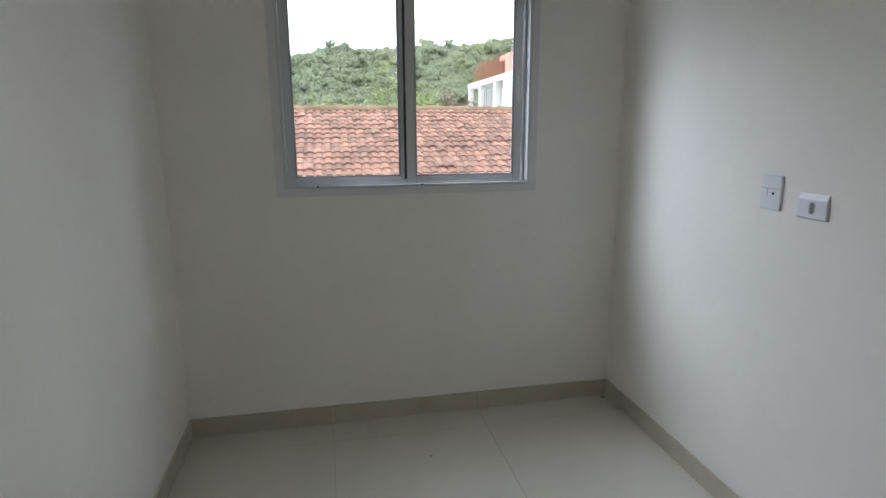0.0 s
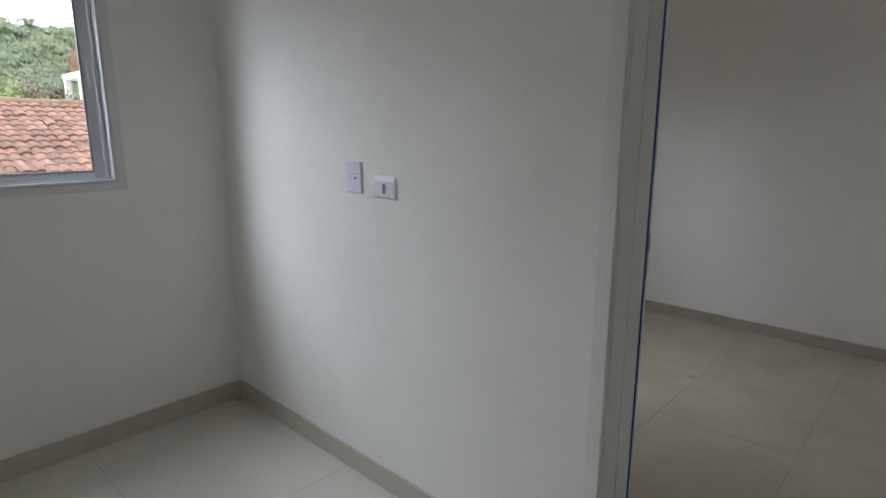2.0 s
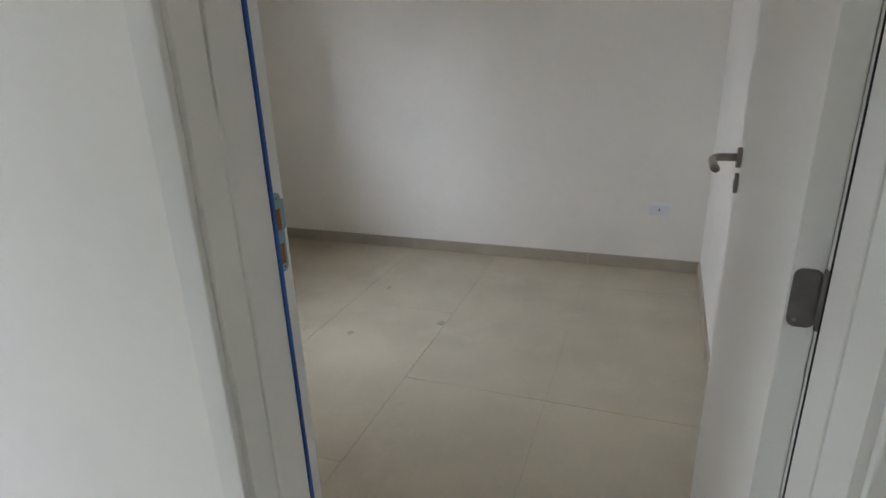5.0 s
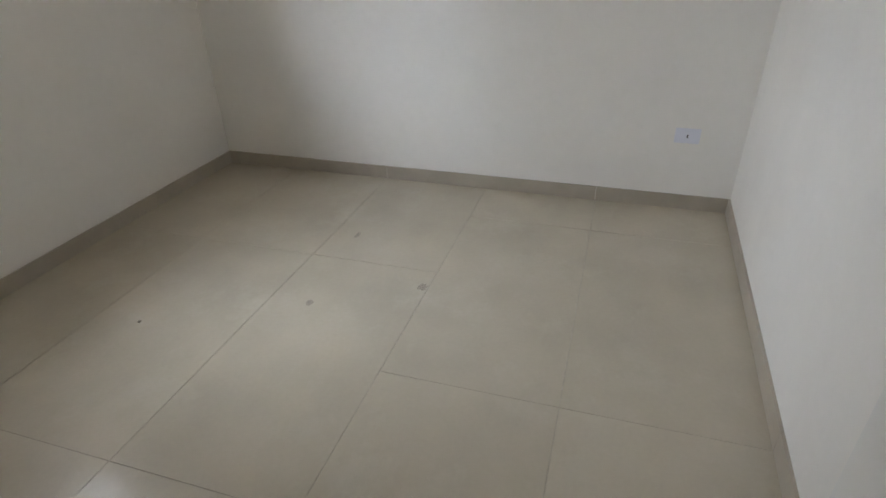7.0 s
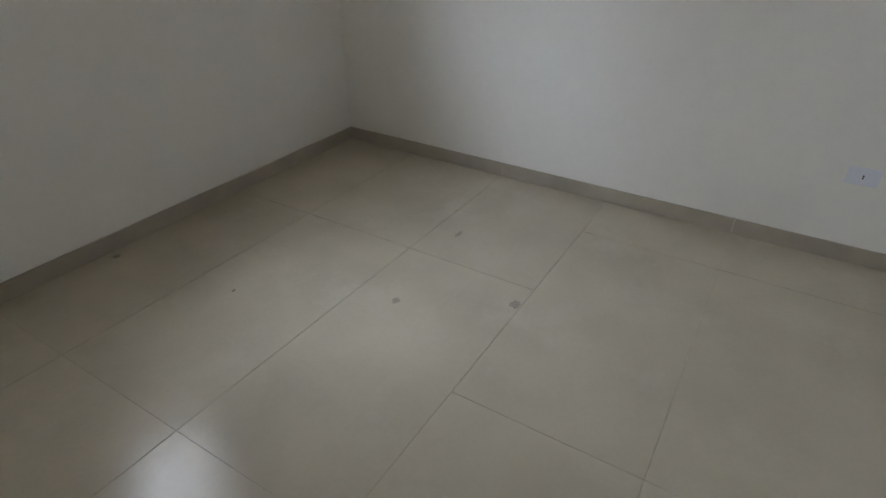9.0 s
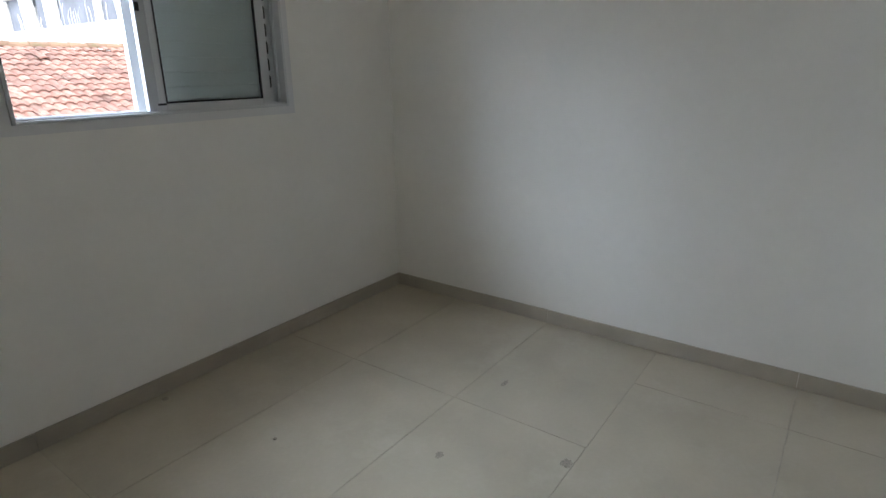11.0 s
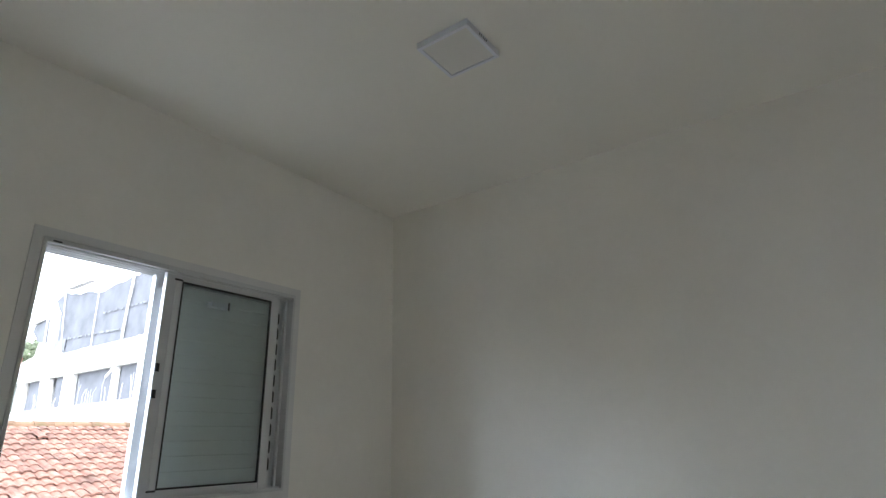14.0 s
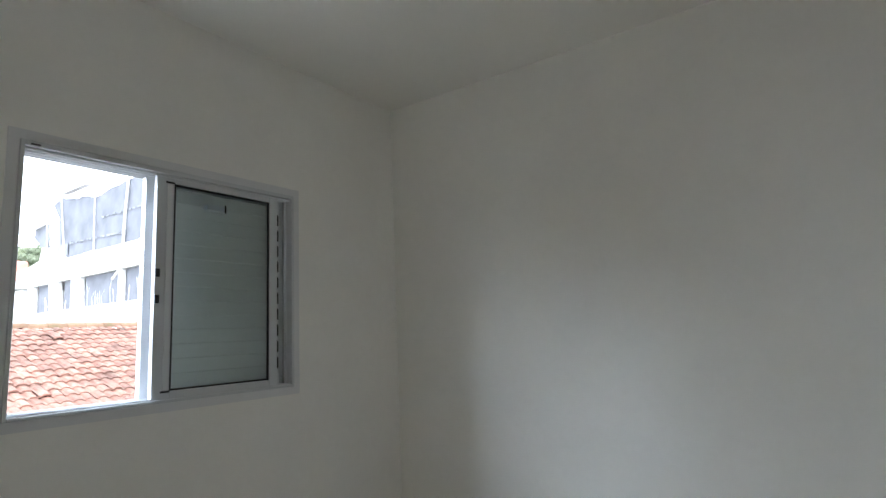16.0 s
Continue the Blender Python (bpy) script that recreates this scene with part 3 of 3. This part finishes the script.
# ---------------------------------------------------------------- unfinished building
BX, BY0, BY1 = 14.2, 14.0, 41.6
bld = thing("unfinished_building", (BX + 6, 30, -3.2), "unfinished white multi-storey building hung with grey netting", "building")


def uneven(points, seed, step=0.7, depth=0.08):
    """The outline with its long edges broken up, as torn cloth has them."""
    r, out = random.Random(seed), []
    for i, p in enumerate(points):
        q = points[(i + 1) % len(points)]
        n = max(1, int(math.dist(p, q) / step))
        out.append(p)
        for k in range(1, n):
            f = k / n
            out.append((p[0] + (q[0] - p[0]) * f + r.uniform(-depth, depth) * 0.4, p[1] + (q[1] - p[1]) * f + r.uniform(-depth, depth)))
    return out


for z, y1 in ((-2.25, 43.0), (0.75, 43.0), (3.75, 43.0), (6.8, BY1)):
    part("parapet", boxes((BX, BX + 0.25, BY0, y1, z - 1.30, z)), M_RENDER, bld, "white rendered parapet band")
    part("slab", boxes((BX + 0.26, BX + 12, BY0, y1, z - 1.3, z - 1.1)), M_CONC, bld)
    if z < 3:
        part("infill", boxes((BX + 0.05, BX + 0.2, BY0, y1, z + 0.001, z + 1.699)), M_RENDER, bld)
# lower open storey: columns, and netting hung behind each gap in its own fold
spans = [(14.4, 19.4), (20.2, 25.6), (26.0, 28.2), (28.45, 33.0), (34.1, 35.8), (37.0, 39.7), (40.5, 41.5)]
for k, (y0, y1) in enumerate(spans):
    part("net", prism(uneven([(y0 + 0.02, 3.752), (y1 - 0.02, 3.752), (y1 - 0.1, 5.495), (y0 + 0.1, 5.495)], 20 + k, 0.5, 0.05), BX + 0.30, BX + 0.32, "x"), M_NET, bld, "grey safety netting")
    if k:
        lean = (0, 0, 0.0, 0, 0.05, 0.35, 0.1)[k]
        a, b = spans[k - 1][1] - 0.04, y0 + 0.04
        part("column", prism([(a, 3.751), (b, 3.751), (b + lean, 5.499), (a + lean, 5.499)], BX + 0.03, BX + 0.28, "x"), M_RENDER, bld)
part("column", boxes((BX + 0.03, BX + 0.28, 41.45, 42.9, 3.751, 5.4)), M_RENDER, bld)
hang = random.Random(12)
for k in range(26):                    # loose white folds of cloth hanging in the netting
    y = hang.uniform(26.4, 39.4)
    h = hang.uniform(0.35, 1.5)
    part("cord", tube([(BX + 0.29, y, 3.77), (BX + 0.28, y + hang.uniform(-.1, .1), 3.77 + h * 0.6), (BX + 0.29, y + hang.uniform(-.25, .25), 3.77 + h)], hang.uniform(0.010, 0.026), 5), M_RENDER, bld)
part("brace", tube([(BX - 0.02, 29.0, 5.0), (BX - 0.02, 28.2, 5.5)], 0.07, 6), M_RENDER, bld)
# top storey: one high sheet of netting with a sagging, torn top edge, a low sheet beyond the corner
part("net", prism(uneven([(BY0, 6.802), (35.0, 6.802), (36.2, 7.5), (36.5, 9.4), (37.5, 10.45), (36.2, 10.75), (35.7, 10.55), (31.2, 9.95), (30.4, 10.1), (28.3, 10.25), (24.5, 10.5), (BY0, 10.6)], 3),
                  BX + 0.10, BX + 0.13, "x"), M_NET, bld, "grey safety netting")
part("net", prism(uneven([(39.2, 8.0), (40.4, 8.75), (40.2, 9.15), (38.0, 9.35), (37.7, 7.8)], 5, 0.5, 0.1), BX + 0.10, BX + 0.13, "x"), M_NET, bld, "grey safety netting")
part("wall", prism([(34.6, 6.801), (BY1, 6.801), (39.4, 7.1), (39.1, 7.95), (37.5, 7.75), (37.4, 9.3), (36.45, 9.4), (36.25, 7.75), (35.1, 6.95)], BX + 0.14, BX + 0.45, "x"), M_RENDER, bld, "white rendered corner wall")
part("pale_net", prism(uneven([(34.9, 6.95), (36.4, 7.2), (36.4, 7.75), (34.9, 7.7)], 8, 0.4, 0.1), BX + 0.02, BX + 0.05, "x"), M_PALENET, bld, "pale torn netting")
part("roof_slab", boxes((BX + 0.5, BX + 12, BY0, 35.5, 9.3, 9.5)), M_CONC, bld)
for y, z1, dy in ((23.0, 10.6, 0.1), (28.0, 10.5, -0.35), (31.4, 10.05, 0.15), (35.2, 10.7, 0.95)):
    part("pole", tube([(BX, y, 6.81), (BX - 0.02, y + dy * 0.3, 8.2), (BX, y + dy, z1)], 0.035 if dy > 0 else 0.07, 6), M_RENDER, bld)
part("pole", tube([(BX, 37.85, 7.8), (BX, 38.1, 9.5)], 0.05, 6), M_RENDER, bld)
for za, zb_, ya, yb, n in ((7.35, 7.62, 28.0, 35.0, 16), (8.42, 8.55, 21.0, 31.0, 20)):   # broken edge boards seen through the netting
    for k in range(n):
        f = (k + hang.uniform(-.3, .3)) / n
        y, z = ya + (yb - ya) * f, za + (zb_ - za) * f
        part("scaffold_board", prism(uneven([(y, z), (y + hang.uniform(.15, .5), z + 0.02), (y + hang.uniform(.1, .4), z + hang.uniform(.06, .2)), (y, z + 0.1)], k, 0.2, 0.03), BX + 0.04, BX + 0.07, "x"), M_PALENET, bld)
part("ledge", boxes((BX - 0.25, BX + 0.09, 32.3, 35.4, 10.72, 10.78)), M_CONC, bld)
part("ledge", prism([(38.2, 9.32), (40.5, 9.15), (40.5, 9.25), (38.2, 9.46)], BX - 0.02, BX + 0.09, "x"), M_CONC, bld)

annex = thing("white_annex", (17, 52, -3.2), "white concrete frame annex with red and rusty steel on top", "building")
part("wall", boxes((BX, BX + 8, 44.0, 59.5, -3.2, 3.4), (BX, BX + 8, 44.0, 47.0, 3.4, 5.7), (BX + 3, BX + 8, 47.0, 59.5, 3.4, 5.7)), M_RENDER, annex)
part("beam", boxes((BX - 0.05, BX + 8, 43.1, 59.5, 5.701, 6.2)), M_RENDER, annex)
for y in (58.9, 54.6, 49.3):
    part("column", boxes((BX, BX + 0.45, y, y + 0.6, 3.401, 5.699)), M_RENDER, annex)
for k in range(5):
    part("window_bar", boxes((BX + 0.1, BX + 0.2, 50.4 + k * 0.8, 50.75 + k * 0.8, 3.401, 5.2)), M_CONC, annex)
for k in range(60):
    y = 47.5 + k * 0.19
    part("rusty_bar", boxes((BX + 0.3 + 0.5 * (k % 3), BX + 0.38 + 0.5 * (k % 3), y, y + 0.09, 6.201, 7.5 + 0.9 * jit.random())), M_RUST, annex)
part("red_cover", boxes((BX + 0.2, BX + 1.6, 45.6, 47.2, 6.201, 7.9), (BX + 0.3, BX + 1.2, 47.3, 49.2, 7.4, 7.9), (BX + 0.5, BX + 2.0, 42.6, 45.4, 6.201, 6.9), bevel=0.15), M_RED, annex)

# ---------------------------------------------------------------- ground and forest hill
structure("ground", boxes((-1500, 1500, -1500, 1500, -3.6, -3.21)), M_SOIL, "bare and grassy ground between the houses", "ground")


def hill_z(x, y):
    d = max(0.0, (y - 95) / 110)
    ridge = 27.3 + 7 * noise.noise((x * 0.013, 3.1, 0)) + 4 * noise.noise((x * 0.04, 9.1, 0)) + 0.045 * (x - 20)
    rise = min(1.0, d)
    return -3.3 + ridge * (rise * rise * (3 - 2 * rise)) + 2.0 * noise.noise((x * 0.03, y * 0.03, 5)) * rise


hv, hf = [], []
nx, ny = 90, 34
for j in range(ny):
    for i in range(nx):
        x, y = -220 + i * 6, 92 + j * 5
        hv.append((x, y, hill_z(x, y)))
for j in range(ny - 1):
    for i in range(nx - 1):
        a = j * nx + i
        hf.append((a, a + 1, a + nx + 1, a + nx))
me = bpy.data.meshes.new("hill")
me.from_pydata(hv, [], hf)
me.materials.append(M_WOOD_FLOOR)
tagged(new("hill", me), "steep wooded hill behind the houses", "hill", "", "structure")
# crowns: many small leaf facets scattered over lumpy shells
rng = np.random.default_rng(7)
LV, SV, SF = [], [], []
ico = bmesh.new()
bmesh.ops.create_icosphere(ico, subdivisions=1, radius=1.0)
ico_v = np.array([v.co[:] for v in ico.verts])
ico_f = [tuple(v.index for v in f.verts) for f in ico.faces]
ico.free()
for n_try in range(3300):
    x, y = rng.uniform(-75, 105), 96 + 112 * rng.random() ** 0.8
    z = hill_z(x, y)
    r = rng.uniform(1.3, 3.6)
    if rng.random() < 0.06:              # taller trees that stand out of the canopy
        r, z = r * 1.1, z + rng.uniform(0.8, 2.2)
    lobes = 5
    cx = np.array([[x, y, z + r * 0.7]]) + rng.normal(0, 0.45 * r, (lobes, 3)) * np.array([1, 1, 0.55])
    per = 56
    for c in cx:
        SF += [tuple(i + len(SV) * len(ico_v) for i in f) for f in ico_f]
        SV.append(c + ico_v * r * 0.33 * rng.uniform(0.7, 1.12, (len(ico_v), 1)))
        d = rng.normal(0, 1, (per, 3))
        d /= np.linalg.norm(d, axis=1)[:, None]
        d[:, 2] = np.abs(d[:, 2]) * 0.9 - 0.15
        p = c + d * r * 0.52 * rng.uniform(0.6, 1.25, (per, 1))
        t1 = np.cross(d, rng.normal(0, 1, (per, 3)))
        t1 /= np.linalg.norm(t1, axis=1)[:, None] + 1e-9
        t2 = np.cross(d, t1)
        s1 = r * rng.uniform(0.07, 0.15, (per, 1))
        s2 = r * rng.uniform(0.06, 0.14, (per, 1))
        quad = np.stack([p - t1 * s1, p + t2 * s2, p + t1 * s1 + d * 0.1 * r, p - t2 * s2], 1).reshape(-1, 3)
        LV.append(quad)
LV = np.concatenate(LV)
nq = len(LV) // 4
me = bpy.data.meshes.new("forest")
SV = np.concatenate(SV)
me.from_pydata(LV.tolist() + SV.tolist(), [], np.arange(nq * 4).reshape(-1, 4).tolist() + [tuple(i + nq * 4 for i in f) for f in SF])
me.materials.append(M_HAZY_LEAF)
tagged(new("forest", me), "dense green broadleaf forest covering the hill", "forest", "", "stuff")


def garden_tree(at, height, spread, mat, seed, label):
    """A slim trunk that forks into limbs, with loose clumps of small leaves round the ends."""
    r = random.Random(seed)
    tree = thing("garden_tree", at, label, "tree")
    base = Vector(at)
    top = base + Vector((0.1, 0.05, height * 0.55))
    bm = tube([base, base + Vector((0.05, 0, height * 0.3)), top], 0.11, 8)
    tips = []
    for k in range(11):
        a = 2 * math.pi * k / 11 + r.uniform(-.3, .3)
        reach = spread * r.uniform(0.35, 1.0)
        tip = top + Vector((math.cos(a) * reach, math.sin(a) * reach, height * r.uniform(0.15, 0.42)))
        limb = tube([top, top.lerp(tip, 0.5) + Vector((0, 0, 0.15)), tip], 0.035, 5)
        me_limb = bpy.data.meshes.new("limb")
        limb.to_mesh(me_limb)
        limb.free()
        bm.from_mesh(me_limb)
        bpy.data.meshes.remove(me_limb)
        tips.append(tip)
    part("trunk", bm, M_BARK, tree)
    v, f = [], []
    for tip in tips:
        for k in range(230):
            c = tip + Vector((r.gauss(0, spread * 0.24), r.gauss(0, spread * 0.24), r.gauss(0, height * 0.045)))
            d = Vector((r.uniform(-1, 1), r.uniform(-1, 1), r.uniform(-.5, .5))).normalized() * r.uniform(0.05, 0.10)
            w = d.cross(Vector((r.uniform(-.4, .4), r.uniform(-.4, .4), 1))).normalized() * d.length * 0.45
            n = len(v)
            v += [c - d, c + w, c + d, c - w]
            f.append((n, n + 1, n + 2, n + 3))
    leaves = bpy.data.meshes.new("crown")
    leaves.from_pydata([tuple(p) for p in v], [], f)
    leaves.materials.append(mat)
    o = new("crown", leaves)
    o.parent = tree
    o.matrix_parent_inverse = tree.matrix_basis.inverted()
    o["label"] = "loose crown of small light green leaves"


garden_tree((2.36, 30.0, -3.2), 7.25, 1.25, M_LIME, 5, "light green leafy garden tree behind the tiled roof")
garden_tree((4.65, 30.0, -3.2), 6.75, 1.5, M_LIME, 9, "light green leafy garden tree behind the tiled roof")
garden_tree((5.81, 30.0, -3.2), 6.8, 1.2, M_DRY, 14, "thin garden tree with reddish brown leaves behind the roof")

# ---------------------------------------------------------------- floor tiles, baseboards
structure("floor_living", boxes((XL, WT * 0.5, YS1, 0, -0.2, -0.0018)), M_GROUT, "polished cream porcelain tile floor", "floor")
structure("floor_bedroom", boxes((WT * 0.5, XB, YS2, 0, -0.2, -0.0018)), M_GROUT, "satin greige porcelain tile floor", "floor")


def lay(floor, x0, x1, y0, y1, mat, name="floor_tile", gap=0.001, cache={}):
    w, d = round(x1 - x0 - 2 * gap, 4), round(y1 - y0 - 2 * gap, 4)
    if (w, d, mat.name) not in cache:
        bm = boxes((-w / 2, w / 2, -d / 2, d / 2, -0.0017, 0))
        bmesh.ops.bevel(bm, geom=[e for e in bm.edges if all(v.co.z > -0.001 for v in e.verts)], offset=0.0004, segments=1, affect="EDGES")
        cache[(w, d, mat.name)] = mesh_of(name, bm, mat)
    o = new(name, cache[(w, d, mat.name)])
    o.location = ((x0 + x1) / 2, (y0 + y1) / 2, 0)
    o.parent = floor
    return o


def clipped(start, step, lo, hi):
    """Joint lines start + k * step between lo and hi, with both ends."""
    k0 = math.floor((lo - start) / step)
    cuts = [start + k * step for k in range(k0, k0 + 40)]
    return [lo] + [c for c in cuts if lo + 0.01 < c < hi - 0.01] + [hi]


fl1 = bpy.data.objects["floor_living"]
xs, ys = clipped(-0.736, 0.743, XL, 0), clipped(-0.925, 0.743, YS1, 0)
for a, b in zip(xs, xs[1:]):
    for c, d in zip(ys, ys[1:]):
        lay(fl1, a, b, c, d, M_TILE1)
lay(fl1, 0.0, WT * 0.5, JS, JN, M_TILE1)
fl2 = bpy.data.objects["floor_bedroom"]
lay(fl2, WT * 0.5, WT, JS, JN, M_TILE2)
ys = clipped(-1.095, 0.605, YS2, 0)
ys = [ys[0]] + [v for v in ys[1:] if v - YS2 > 0.1]
for c, d in zip(ys, ys[1:]):
    xs = clipped(0.80 if c > -1.8 else 1.36, 1.205, WT, XB)
    for a, b in zip(xs, xs[1:]):
        lay(fl2, a, b, c, d, M_TILE2)


def skirting(name, horizontal, face, side, cuts, h, mat, label):
    root = thing(name, (cuts[0] if horizontal else face, face if horizontal else cuts[0], 0), label, "baseboard", "structure")
    for a, b in zip(cuts, cuts[1:]):
        f0, f1 = sorted((face + side * 0.0005, face + side * 0.0105))
        r = (a + 0.0007, b - 0.0007, f0, f1, 0.0003, h) if horizontal else (f0, f1, a + 0.0007, b - 0.0007, 0.0003, h)
        part("baseboard_tile", boxes(r, bevel=0.0012), mat, root)
    return root


H1, H2 = 0.092, 0.077
skirting("baseboard_1", True, 0, -1, clipped(-0.736, 0.743, XL + 0.0006, -0.0006), H1, M_BASE1, "cream tile baseboard along the wall")
skirting("baseboard_2", False, XL, 1, clipped(-0.925, 0.743, YS1, -0.011), H1, M_BASE1, "cream tile baseboard along the wall")
skirting("baseboard_3", False, 0, -1, clipped(-0.925, 0.743, -2.0175, -0.011), H1, M_BASE1, "cream tile baseboard along the wall")
skirting("baseboard_4", False, 0, -1, clipped(-0.925, 0.743, YS1, -2.8805), H1, M_BASE1, "cream tile baseboard along the wall")
skirting("baseboard_5", True, 0, -1, clipped(0.80, 1.205, WT + 0.0006, XB - 0.0006), H2, M_BASE2, "greige tile baseboard along the wall")
skirting("baseboard_6", False, XB, -1, clipped(-1.095, 1.205, YS2 + 0.011, -0.011), H2, M_BASE2, "greige tile baseboard along the wall")
root = thing("baseboard_7", (WT, YS2, 0), "greige tile baseboard along the wall", "baseboard", "structure")
cuts = clipped(1.36, 1.205, WT + 0.0006, XB - 0.0006)
for a, b in zip(cuts, cuts[1:]):
    a, b = a + 0.0007, b - 0.0007
    part("baseboard_tile", prism([(a, y_south(a)), (b, y_south(b)), (b, y_south(b) + 0.010), (a, y_south(a) + 0.010)], 0.0003, H2), M_BASE2, root)
skirting("baseboard_8", False, WT, 1, clipped(-1.095, 0.605, -2.0175, -0.011), H2, M_BASE2, "greige tile baseboard along the wall")


def cement_spot(x, y, rx, ry, seed, z=0.0006):
    rr = random.Random(seed)
    pts = []
    for k in range(18):
        a = 2 * math.pi * k / 18
        q = rr.uniform(0.7, 1.15)
        pts.append((x + rx * q * math.cos(a), y + ry * q * math.sin(a)))
    tagged(part("cement_spot", prism(pts, 0.0, z), M_SPOT), "thin dried cement smear on the floor tiles", "stain", "cement spots on the floor")


cement_spot(1.880, -1.675, 0.026, 0.022, 1)
cement_spot(1.655, -1.272, 0.020, 0.016, 5)
cement_spot(2.229, -1.219, 0.030, 0.012, 6)
cement_spot(1.364, -0.689, 0.007, 0.006, 3, 0.004)
cement_spot(1.265, -0.066, 0.014, 0.010, 4, 0.006)
cement_spot(-0.036, -0.034, 0.016, 0.012, 8, 0.004)
cement_spot(-1.054, -0.396, 0.008, 0.005, 9, 0.002)
for m in near:                       # the roof tiles nearest to the windows
    o = new("roof_tile", tile_mesh)
    o.matrix_basis = m
    o.parent = roof_house
    o.matrix_parent_inverse = roof_house.matrix_world.inverted()
